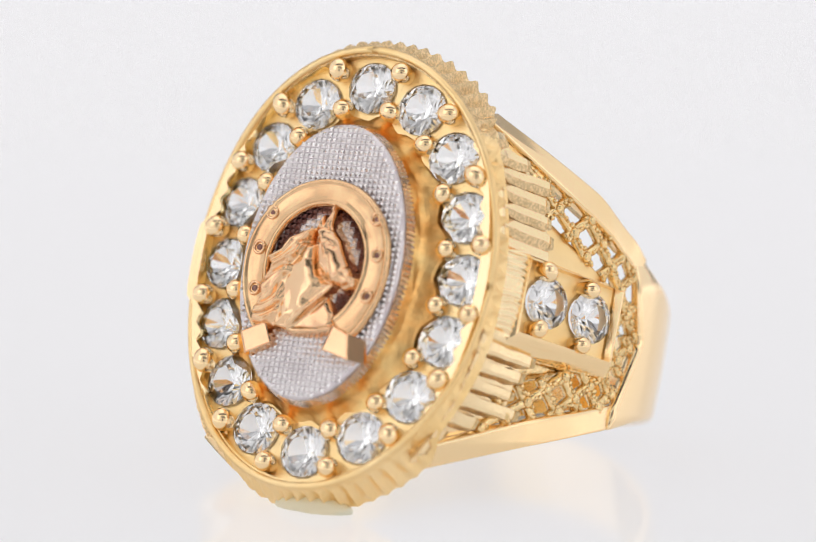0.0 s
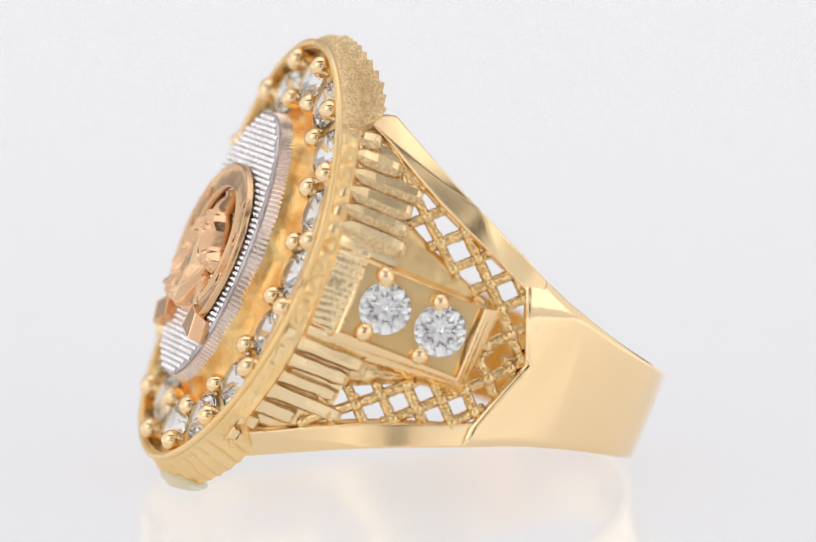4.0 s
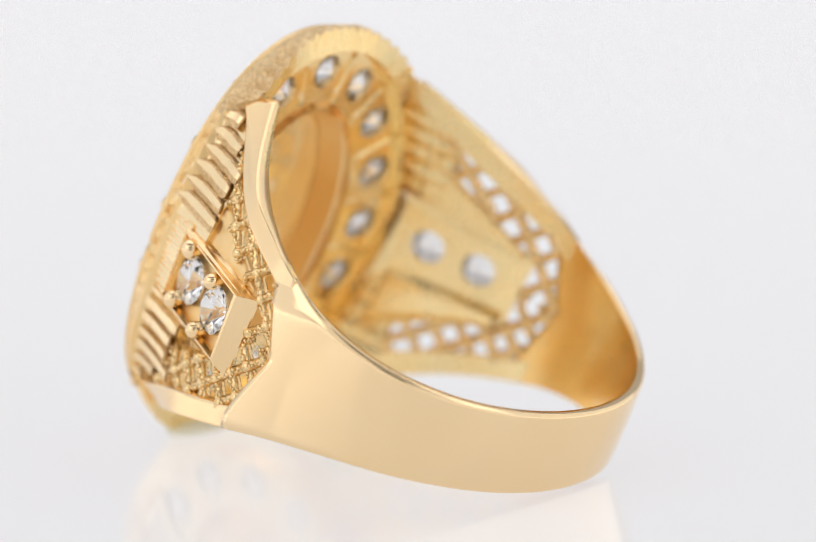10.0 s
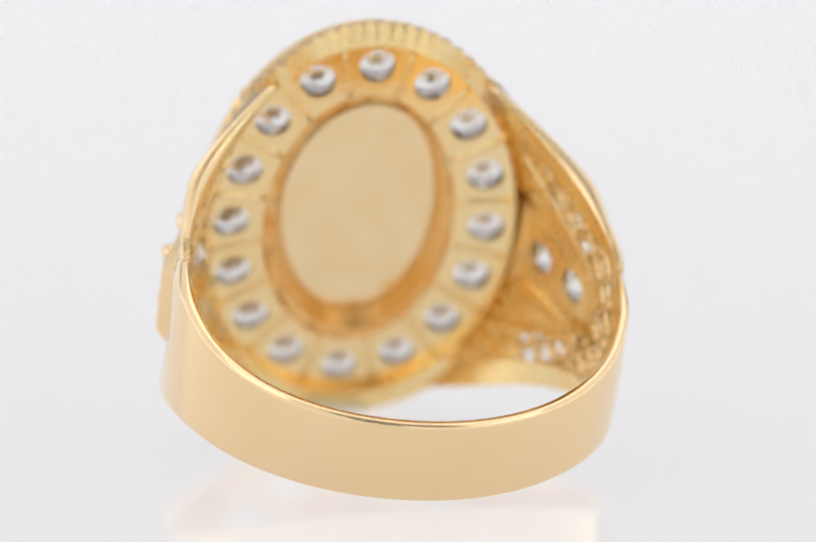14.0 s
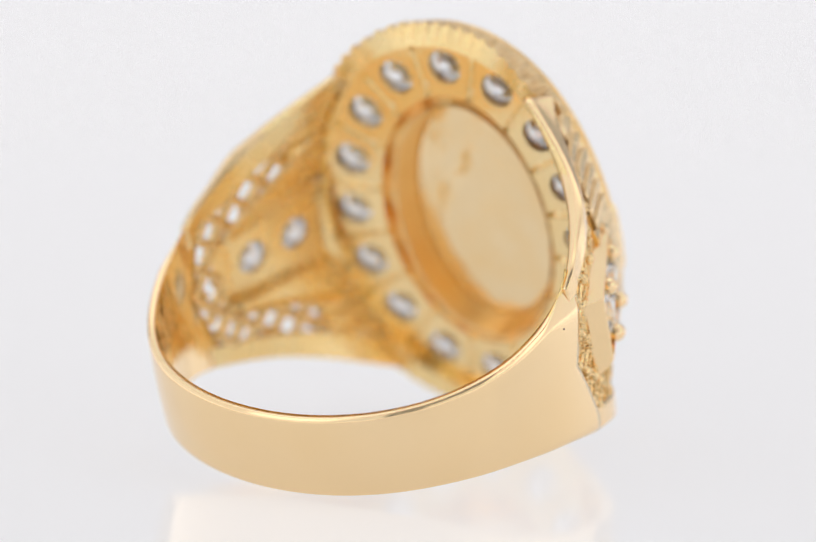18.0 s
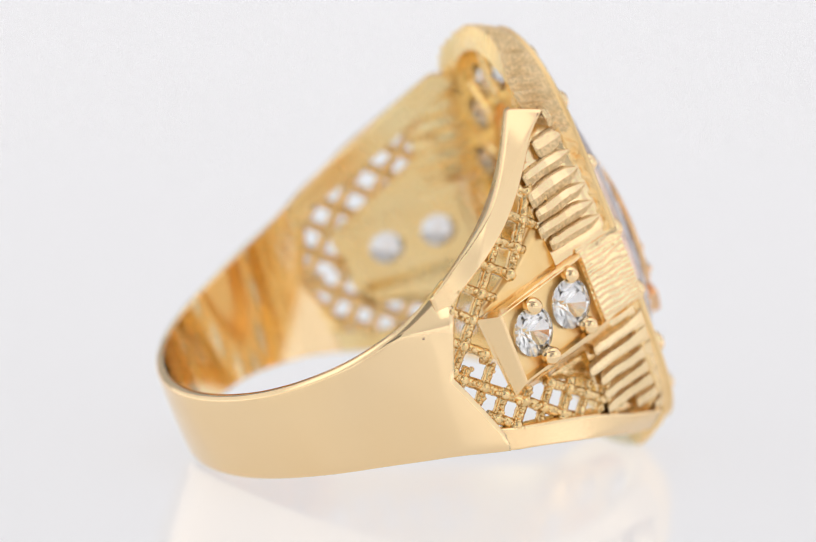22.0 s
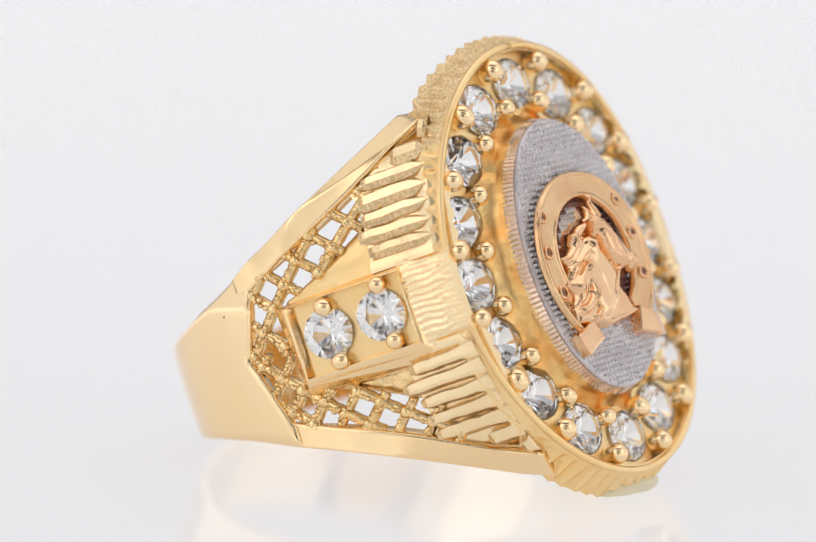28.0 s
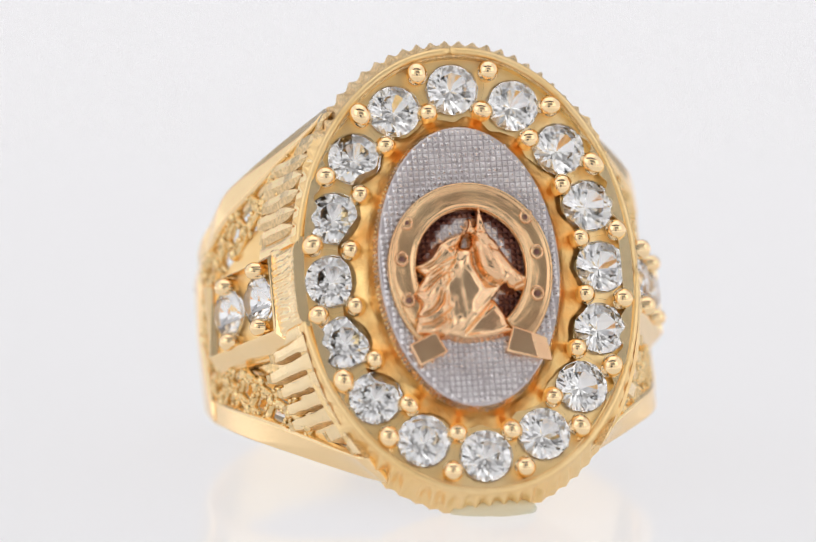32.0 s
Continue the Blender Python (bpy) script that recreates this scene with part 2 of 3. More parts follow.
def shank_point(r):
    def f(u, v):
        a = abs(2 * v - 1)
        s = math.copysign(1 - (1 - a) ** 1.7, 2 * v - 1)
        y = shank_end(s * 4.9)
        end = math.pi - math.acos(max(-1, min(1, (CY - y) / RO)))
        q = (2 * u - 1) * end
        yy = CY + RO * math.cos(q)
        soft = 0.08 * (1 - s * s) - 0.16 * max(0.0, (abs(s) - 0.9) / 0.1) ** 2 if r == RO else 0
        side = 1 if q > 0 else -1
        soft += 0.55 * math.exp(-((math.degrees(q) - 48) / 32) ** 2)      # the band is a little out of round
        if r == RO and s > 0:
            soft -= joint_flat(yy, (1 - s) * rim(yy))
        return ((r + soft) * math.sin(q), CY + (r + soft) * math.cos(q), s * rim(yy, side * abs(math.sin(q)), s) * (1 if r == RO else 0.995))
    return f


shank = part("shank", slab(bmesh.new(), shank_point(RO), shank_point(RI), 110, 30), GOLD, ring, "polished yellow gold band", True, lining=INNER)


def seam(depth):
    def f(u, v):
        q = radians(11.0) + (u - 0.5) * 0.006
        y = CY + RO * math.cos(q)
        s = (2 * v - 1) * 0.9
        r = RO + 0.08 * (1 - s * s) + 0.006 - depth
        return (r * math.sin(q), CY + r * math.cos(q), s * rim(y))
    return f


def bar_width(y):
    return 1.35 + 0.6 * step(2.0, -8.5, y)


def bar_edge(y, sx=0.0, sz=1.0):
    """Inner edge of the bar, as height over the ring's middle."""
    return rim(y, sx, sz) - bar_width(y)


# bars: polished edges from the shank up to the head, in two facets that meet along a slanting crease, cut off square at the head
def bar(sx, sz):
    ends = (-9.1, -7.15) if sz > 0 else (-9.5, -8.7)
    def f(depth):
        def g(u, v):
            y = 2.4 - (2.4 - ends[0] - (ends[1] - ends[0]) * v) * u
            join = 0.1 * (1 - step(2.4, 0.7, y))
            z = rim(y, sx, sz) - join - bar_width(y) * (1 - v)
            t = step(2.2, -3.5, y)
            if depth:
                return (sx * (side_x(y, z) - 0.5 - 0.45 * t), y, sz * min(z, rim(y, sx, sz) - 0.04))
            crease = min(1.15, max(0.04, 1.2 * (1 - u) / 0.62))
            fall = 0.3 * max(0.0, v - crease) * bar_width(y) + (joint_flat(y, rim(y, sx, sz) - z) if sz > 0 else 0)
            crest = -0.01 - join + t * (0.16 - fall + float(np.interp(v, [0, 0.06, 0.12, 0.93, 0.97, 1.0], [-0.36, -0.06, 0, 0, -0.06, -0.3])))
            return (sx * (side_x(y, z) + crest), y, sz * z)
        return g
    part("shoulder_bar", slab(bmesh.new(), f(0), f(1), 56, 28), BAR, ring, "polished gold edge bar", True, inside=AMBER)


for sx in (1, -1):
    for sz in (1, -1):
        bar(sx, sz)


# fluted panels next to the head
def flute_end(z, sx, sz):
    end = -5.4
    while bar_edge(end, sx, sz) < z + 0.25 and end > -9.2:
        end -= 0.1
    return end


def panel(sx, sz):
    def f(depth):
        def g(u, v):
            z = 2.3 + (9.7 - 2.3) * v
            y = -10.15 + (flute_end(z, sx, sz) - 0.1 + 0.5 * step(6.0, 7.0, z) + 10.15) * u
            wave = 0.14 * math.cos(2 * math.pi * (z - 3.5) / 1.1) if depth else 0
            low = 0.02 + (0.2 if sz > 0 else 0.4) * step(-9.3, -8.5, y) * step(2.6, 3.4, z) + 0.4 * step(-9.2, -9.8, y) + 0.6 * step(8.2, 9.3, z)
            return (sx * (side_x(y, z) - low - depth + wave) + HX * step(-8.0, -9.8, y), y, sz * z)
        return g
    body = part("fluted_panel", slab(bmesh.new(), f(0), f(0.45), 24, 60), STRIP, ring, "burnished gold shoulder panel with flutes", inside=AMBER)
    z, k = 3.35, 0
    while z < 9.4:
        pitch_z = (0.97 if sz > 0 else 0.98) * random.uniform(0.88, 1.14)
        end = flute_end(z, sx, sz) - 0.1 + (0.2 if sz > 0 else 0.4) * math.sin(2.3 * k + sx)
        if end > -9.1:
            bm = bmesh.new()
            rows = []
            half = 0.5 * pitch_z
            lift = random.uniform(0.8, 1.2)
            start = (-9.35 if sz > 0 else -9.6) + 0.15 * math.sin(3.1 * k)
            if sz > 0:        # long fingers, pointed at the head
                plan = ((0, 0.05, 0.01), (0.08, 0.4, 0.12), (0.22, 0.9, 0.26), (0.35, 1, 0.28), (0.5, 1, 0.28), (0.65, 1, 0.29), (0.8, 0.97, 0.29), (0.92, 0.9, 0.18), (1.0, 0.6, -0.1))
                cut = ((-1, -1.4), (-0.97, -0.3), (-0.2, 0.7), (-0.05, 0.95), (0.8, 1.05), (0.9, 0.3), (1, -1.4))
            else:             # broad strips with cut grooves between
                plan = ((0, 1.3, 0.0), (0.14, 1.15, 0.2), (0.26, 0.95, 0.27), (0.42, 0.86, 0.27), (0.58, 0.88, 0.27), (0.72, 0.84, 0.27), (0.86, 0.88, 0.24), (0.95, 0.75, 0.14), (1.0, 0.45, -0.1))
                cut = ((-1, -2.6), (-0.84, -1.0), (-0.66, 0.5), (0.25, 0.75), (0.66, 0.5), (0.82, -1.0), (1, -2.6))
            slip = random.uniform(-0.12, 0.12)
            for u, wide, up in plan:
                y = start + (end - start) * u
                row = []
                worn = 0.07 * noise.noise((y * 1.7, z * 2, 5.0 * sx))
                wide *= 1 + 0.16 * noise.noise((y * 2.6, z * 3, 8.0 * sx))
                for dz, h in cut:
                    zz = z + dz * wide * half + slip * (u - 0.5) + worn
                    row.append(bm.verts.new((sx * (side_x(y, zz) + h * up * 0.62 * lift) + HX * step(-8.0, -9.8, y), y, sz * zz)))
                rows.append(row)
            n = len(cut)
            for a, b in zip(rows, rows[1:]):
                for j in range(n):
                    face = bm.faces.new((a[j], a[(j + 1) % n], b[(j + 1) % n], b[j]))
                    face.tag = j in ((3,) if sz > 0 else (2, 3))
            bm.faces.new(rows[0])
            bm.faces.new(rows[-1][::-1])
            shiny = [f.tag for f in bm.faces]
            ridge = part("flute", bm, BLAST, body, "cast gold ridge with a polished face")
            ridge.data.materials.append(STRIP)
            for poly, bright in zip(ridge.data.polygons, shiny):
                poly.material_index = 1 if bright else 0
        z += 0.5 * pitch_z + 0.48
        k += 1


for sx in (1, -1):
    for sz in (1, -1):
        panel(sx, sz)


# lattice: a square mesh of beaded wires, set cornerwise, between the bars, the shank's end and the stone box
def web_top(y, sx, sz):
    return max(bar_edge(y, sx, sz) - 2.0, 2.5)


def open_work(y, z, sx):
    sz = 1 if z > 0 else -1
    if y < -6.6 or y > shank_end(z) + 0.15 or abs(z) > bar_edge(y, sx, sz) + 0.2:
        return False
    return abs(z) > web_top(y, sx, sz) - 0.25 if y < -0.2 else (y > 0.35 or abs(z) > 2.2)


def lattice(sx):
    beads = bmesh.new()
    wires = []
    for sz, y0, z0, s in ((1, -2.6, 4.41, 1.05), (-1, 0.35, -3.42, 0.98)):
        for family in (0, 1):
            for n in range(-9, 10):
                run = []
                for k in range(-90, 91):
                    a, b = n + 0.5, k * 0.1
                    i, j = (a, b) if family else (b, a)
                    y, z = y0 + s * (i + j), z0 + s * (j - i)
                    inside_it = z * sz > -0.02 and open_work(y, z, sx)
                    if inside_it:
                        run.append((y, z))
                        if k % 10 == 5 and family:
                            ball(beads, (sx * (side_x(y, z) - 0.2), y, z), random.uniform(0.3, 0.38), 2, Matrix.Diagonal((0.8, 1, 1, 1)))
                        elif k % 2 == 0 or random.random() < 0.4:
                            ball(beads, (sx * (side_x(y, z) - 0.13), y + random.uniform(-0.13, 0.13), z + random.uniform(-0.13, 0.13)), random.uniform(0.1, 0.2), 1)
                    if run and (not inside_it or k == 90):
                        if len(run) > 3:
                            wires.append(run)
                        run = []
    mesh = part("lattice", beads, CAST, ring, "openwork gold lattice with beaded wires", True)
    for run in wires:
        bm = bmesh.new()
        tube(bm, [(sx * (side_x(y, z) - 0.42 + random.uniform(-0.04, 0.04)), y, z) for y, z in run], random.uniform(0.27, 0.33), 7)
        part("wire", bm, CAST, mesh, smooth=True)
    # solid web between the openings and the stone box
    for sz in (1, -1):
        def web(d):
            def g(u, v):
                y = -6.9 + 6.6 * u
                z = 1.9 + (web_top(y, sx, sz) - 1.9) * v
                low = (0.3 if sz > 0 else 0.75) - (0.1 if sz > 0 else 0.55) * (1 - step(0.0, 0.2, v))
                rough = 0.05 * noise.noise((y * 2.5, z * 2.5, 4.0)) + 0.03 * noise.noise((y * 7, z * 7, 9.0)) if not d else 0
                return (sx * (side_x(y, z) - low + rough - 0.25 * step(0.8, 1.0, v) - d), y, sz * z)
            return g
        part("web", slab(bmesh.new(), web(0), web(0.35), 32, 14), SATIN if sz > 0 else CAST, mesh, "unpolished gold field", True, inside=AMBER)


for sx in (1, -1):
    lattice(sx)


bm = bmesh.new()
ball(bm, (-RO * math.cos(0.095) - 0.02, 3.65, 2.84), 0.07, 2)
part("pit", bm, RECESS_DARK, shank, "tiny dark casting pit")
part("solder_seam", slab(bmesh.new(), seam(0), seam(0.15), 1, 8), GOLD, shank, "faint solder line")


# brilliant-cut stone along -y, radius r: table, stars, kites, girdle, pavilion
def stone_mesh(r):
    bm = bmesh.new()
    def loop(rad, y, m, off=0.0):
        return [bm.verts.new((rad * r * math.cos(2 * math.pi * (k + off) / m), y * r, rad * r * math.sin(2 * math.pi * (k + off) / m))) for k in range(m)]
    table, star = loop(0.56, -0.31, 8), loop(0.80, -0.19, 8, 0.5)
    upper, lower = loop(1.0, -0.025, 16), loop(1.0, 0.025, 16)
    half = loop(0.30, 0.63, 8, 0.5)
    culet = bm.verts.new((0, 0.86 * r, 0))
    bm.faces.new(table)
    for k in range(8):
        j, g = (k + 1) % 8, 2 * k
        a, b, c = g, g + 1, (g + 2) % 16
        bm.faces.new((table[k], table[j], star[k]))
        bm.faces.new((table[k], star[k], upper[a], star[k - 1]))
        bm.faces.new((culet, half[k - 1], lower[a], half[k]))
        for crown, edge in ((star, upper), (half, lower)):
            bm.faces.new((crown[k], edge[a], edge[b]))
            bm.faces.new((crown[k], edge[b], edge[c]))
        bm.faces.new((upper[a], upper[b], lower[b], lower[a]))
        bm.faces.new((upper[b], upper[c], lower[c], lower[b]))
    return bm


def place(mesh_ob, m):
    """Another part on the same mesh, at pose m (u)."""
    ob = new(mesh_ob.name.split(".")[0], mesh_ob.data)
    ob.parent = mesh_ob.parent
    loc, rot, sc = m.decompose()
    ob.matrix_basis = Matrix.LocRotScale(loc * U, rot, sc)
    if "label" in mesh_ob:
        ob["label"] = mesh_ob["label"]
    return ob


# stone boxes on the shoulders
def stone_box(sx):
    lean = math.atan(0.417)
    def p(y, z, h):
        return (sx * (10.55 + 0.417 * (y + 5.95) + h), y, z)
    bm = bmesh.new()
    # frame: an open-topped tray with a sloped flange
    y0, y1, w = -7.1, -0.75 - 0.12 * (1 - sx), 2.0
    levels = [(1.2, -0.85), (1.05, -0.68), (0.5, -0.1), (0.2, 0.2), (0.04, 0.26), (-0.06, -0.12)]
    loops = []
    for grow, h in levels:
        loops.append([bm.verts.new(p(y, z, h)) for y, z in ((y0 - grow * 0.7, -w - grow * 1.25), (y1 + grow * 0.75, -w - grow * 0.75), (y1 + grow * 1.1, w + grow * 0.2), (y0, w + grow * 0.5))])
    for a, b in zip(loops, loops[1:]):
        for k in range(4):
            bm.faces.new((a[k], a[(k + 1) % 4], b[(k + 1) % 4], b[k]))
    under = [bm.verts.new(p(v.co.y, v.co.z, -0.98)) for v in loops[0]]
    deep = [bm.verts.new(p(v.co.y, v.co.z, -0.85)) for v in loops[-1]]
    for k in range(4):
        j = (k + 1) % 4
        bm.faces.new((loops[0][k], under[k], under[j], loops[0][j]))
        bm.faces.new((under[k], deep[k], deep[j], under[j]))
        bm.faces.new((deep[k], loops[-1][k], loops[-1][j], deep[j]))
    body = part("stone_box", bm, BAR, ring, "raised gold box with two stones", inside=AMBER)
    # floor plate with two round seats
    for yc in (-5.3, -2.3) if sx > 0 else (-5.45, -2.45):
        bm = bmesh.new()
        bound = [(-1.5, -2.05), (1.5, -2.05), (1.5, 2.05), (-1.5, 2.05)]
        if yc < -5:
            bound = [(-1.7, -2.05), (1.5, -2.05), (1.5, 2.05), (-1.7, 2.05)]
        seat_plate(bm, bound, 1.22, lambda a, b, h: p(yc + a, b, -0.28 - h), 0.55)
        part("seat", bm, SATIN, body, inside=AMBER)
    for yc in (-5.3, -2.3) if sx > 0 else (-5.45, -2.55):
        rot = Matrix.Rotation(sx * (math.pi / 2), 4, "Z")
        tilt = Matrix.Rotation(-sx * lean, 4, "Z")
        STONES.append((Matrix.Translation(p(yc, 0.02, 0.0)) @ Matrix.Translation((lean_x(yc), 0, 0)) @ tilt @ rot, 1.42))
    for y, z in ((-5.95, 1.62), (-5.95, -1.55), (-2.95, 1.45), (-2.95, -1.65)):
        PRONGS.append((p(y, z, 0.38), p(y, z, -0.2), 0.5))
    # engraved plate between box and head, hammered by hand
    bm = bmesh.new()
    def plate(d):
        def g(u, v):
            y = -9.95 + 3.0 * u
            z = (2 * v - 1) * 2.5
            comb = 0.045 * (0.55 + 0.9 * noise.noise((y * 0.7, z * 1.3, 6.0 + sx))) * math.sin(z * 17 + 2.0 * noise.noise((y, z * 0.6, 1.0))) * step(-9.6, -8.9, y)
            mark = comb + 0.05 * noise.noise((y * 0.8, z * 5.0, 3.0 * sx)) * step(-8.3, -8.9, y) + 0.02 * noise.noise((y * 5, z * 4, 7.0))
            return (sx * (side_x(y, z) + 0.1 - 0.2 * step(-7.6, -9.6, y) - 0.3 * step(1.9, 2.5, abs(z)) * step(-7.2, -8.2, y) - d + (0 if d else mark)), y, z)
        return g
    slab(bm, plate(0), plate(0.6), 26, 110)
    part("engraved_plate", bm, STRIP, body, "pale gold plate with engraved strokes")


def seat_plate(bm, bound, hole, place_at, thick, n=6, back=0.8):
    """A plate with a round hole: bound is a loop of corners round the hole's centre."""
    edge = []
    for k, a in enumerate(bound):
        b = bound[(k + 1) % len(bound)]
        for i in range(n):
            edge.append((a[0] + (b[0] - a[0]) * i / n, a[1] + (b[1] - a[1]) * i / n))
    def ring_of(h, inner):
        out = []
        for a, b in edge:
            if inner:
                q = math.atan2(b, a)
                r = hole * (back if h > 0 else 1.0)
                a, b = r * math.cos(q), r * math.sin(q)
            out.append(bm.verts.new(place_at(a, b, h)))
        return out
    o0, i0, o1, i1 = ring_of(0, False), ring_of(0, True), ring_of(thick, False), ring_of(thick, True)
    m = len(edge)
    for k in range(m):
        j = (k + 1) % m
        bm.faces.new((o0[k], o0[j], i0[j], i0[k]))
        bm.faces.new((o1[k], i1[k], i1[j], o1[j]))
        bm.faces.new((o0[k], o1[k], o1[j], o0[j]))
        bm.faces.new((i0[k], i0[j], i1[j], i1[k]))


STONES, PRONGS = [], []
for sx in (1, -1):
    stone_box(sx)


# head: fluted oval wall, lip, sixteen stone seats
def oval(a, b, q):
    return a * math.sin(q), b * math.cos(q)


TEETH = 78


def sag(x, z=0.0):
    """The head's face drops towards its long sides and comes forward at its ends."""
    return 0.72 * abs(x / 9.3) ** 3 - 0.35 * (z / 12.3) ** 2


def wall_depth(q):
    """Shallow along the shoulders, deeper beyond the bars, less at the very top and bottom."""
    c = abs(math.cos(q))
    return 0.75 + 1.6 * step(0.62, 0.76, c) - (0.8 if math.cos(q) > 0 else 0.3) * step(0.82, 1.0, c)


def wall(u, v):
    q = 2 * math.pi * u
    c = math.cos(q)
    k = q * TEETH / (2 * math.pi)
    high = step(0.4, 0.75, abs(c)) * (1.0 if c > 0 else 0.55)
    saw = 1 - 0.2 * step(0.55, 0.85, c) - 2 * abs(math.sin(math.pi * k)) ** 1.4
    size = 0.75 + 0.5 * noise.noise((int(k) * 3.7, 0.5, 0.5))
    point = min(1.0, max(0.0, (v - 0.1) * 2.6))
    small = min(1.0, max(0.0, (v - 0.08) * 6)) * (1 - step(0.5, 0.95, v))
    tooth = (0.28 + 0.05 * step(0.55, 0.85, c)) * (1 - 0.75 * step(-0.1, -0.35, c) * step(-0.85, -0.7, c)) * (1 - 0.45 * step(0.8, 1.0, v)) * saw * size * (high * point + (1 - high) * (0.5 + 0.4 * step(-0.2, 0.1, c)) * small) if v > 0.1 else 0
    x0, z0 = oval(9.45, 12.45, q)
    rough = (0.05 * noise.noise((x0 * 1.6, v * 2.5, z0 * 1.6)) + 0.05 * noise.noise((x0 * 4, v * 6, z0 * 4))) if 0.1 < v < 0.95 else 0
    grow = (0.3 + (0.45 if c > 0 else 0.6) * step(0.0, 0.9, abs(c))) * v + 0.4 * max(0.0, c) * math.sin(2 * q) ** 2 * v
    flare = 0.3 * step(0.0, -0.45, c) * (1 - step(-0.75, -1.0, c))
    x, z = oval(9.45 + (0.18 + 0.12 * high + flare + 0.3 * max(0.0, c) * math.sin(2 * q) ** 2) * v + tooth + rough, 12.45 + grow + tooth + rough, q)
    return (x + HX, -10.36 + sag(x, z) + wall_depth(q) * v, z)


def wall_in(u, v):
    q = 2 * math.pi * u
    x, z = oval(9.0, 12.0, q)
    return (x + HX, -10.36 + sag(x, z) + (max(wall_depth(q), 2.2) - 0.15) * v, z)


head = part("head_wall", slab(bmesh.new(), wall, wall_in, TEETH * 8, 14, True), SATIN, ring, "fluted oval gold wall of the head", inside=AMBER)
head.data.materials.append(BLAST)
for f in head.data.polygons:          # sandblasted towards the top
    if f.material_index == 0 and f.center.z > 8.0 * U:
        f.material_index = 2
bm = bmesh.new()
pts = [(*(lambda c: (c[0] + HX, -10.42 + sag(c[0], c[1]), c[1]))(oval(9.3, 12.3, 2 * math.pi * k / 120)),) for k in range(121)]
tube(bm, pts, 0.22, 6)
part("lip", bm, SATIN, ring, "thin raised gold lip", True)

N = 16
# stone places at even steps along the oval
dense = [oval(7.5, 10.3, 2 * math.pi * k / 2000) for k in range(2001)]
lengths = np.concatenate([[0], np.cumsum([math.dist(a, b) for a, b in zip(dense, dense[1:])])])
def even(s):
    i = int(np.searchsorted(lengths, (s % 1.0) * lengths[-1]))
    return 2 * math.pi * i / 2000


for k in range(N):
    q, qa, qb = even(k / N), even((k - 0.5) / N), even((k + 0.5) / N)
    if k == 0:
        qa -= 2 * math.pi
    c = oval(7.5, 10.3, q)
    bm = bmesh.new()
    loop = []
    steps = 7
    for i in range(steps):
        loop.append(oval(9.1, 12.1, qa + 0.0003 + (qb - qa - 0.0006) * i / (steps - 1)))
    for i in range(steps):
        loop.append(oval(5.6, 8.4, qb - 0.0003 - (qb - qa - 0.0006) * i / (steps - 1)))
    seat_plate(bm, [(a - c[0], b - c[1]) for a, b in loop], 1.34, lambda a, b, h: (c[0] + a + HX, -9.8 + sag(c[0] + a, c[1] + b) + h, c[1] + b), 0.75, 3, back=0.79)
    part("seat", bm, SATIN, head, backing=BACKING)
    # a thin rib behind, between two seats
    rib = [oval(5.7 + 3.2 * i / 5, 8.5 + 3.2 * i / 5, qb) for i in range(6)]
    bm = bmesh.new()
    tube(bm, [(x + HX, -9.05 + sag(x, z), z) for x, z in rib], 0.17, 6)
    part("rib", bm, BACKING, head, smooth=True)
    STONES.append((Matrix.Translation((c[0] + HX, -9.92 + sag(*c), c[1])) @ Matrix.Rotation(math.atan(2.16 * c[0] * abs(c[0]) / 804), 4, "Z") @ Matrix.Rotation(0.7 * k, 4, "Y"), 1.47))
    # prongs in the gaps, outside and inside the row of stones
    for a, b, y in ((8.55, 11.4, -10.5), (6.45, 9.2, -10.2)):
        x, z = oval(a, b, qb)
        PRONGS.append(((x + HX, y + sag(x, z), z), (x + HX, -9.6 + sag(x, z), z), 0.59))

first = part("stone", stone_mesh(1.0), STONE, ring, "clear round brilliant-cut stone", raw=True)
for i, (m, r) in enumerate(STONES):
    mm = m @ Matrix.Diagonal((r, r, r, 1))
    if i == 0:
        loc, rot, sc = mm.decompose()
        first.matrix_basis = Matrix.LocRotScale(loc * U, rot, sc)
    else:
        place(first, mm)
for i, (top, foot, r) in enumerate(PRONGS):
    bm = bmesh.new()
    ball(bm, (0, 0, 0), r, 3)
    d = (Vector(top) - Vector(foot)).normalized()
    claw = Vector((random.uniform(-1, 1), random.uniform(-1, 1), random.uniform(-1, 1))).cross(d).normalized()
    long = random.choice((0.0, 0.0, 0.12, 0.22)) * r
    for v in bm.verts:
        if v.co.dot(d) < 0:
            v.co += d * (v.co.dot(d) * 1.2)          # root runs down into the seat
        v.co += claw * long * v.co.dot(claw) / r
        v.co = Vector(top) + v.co
    part("prong", bm, GOLD, ring, smooth=True)


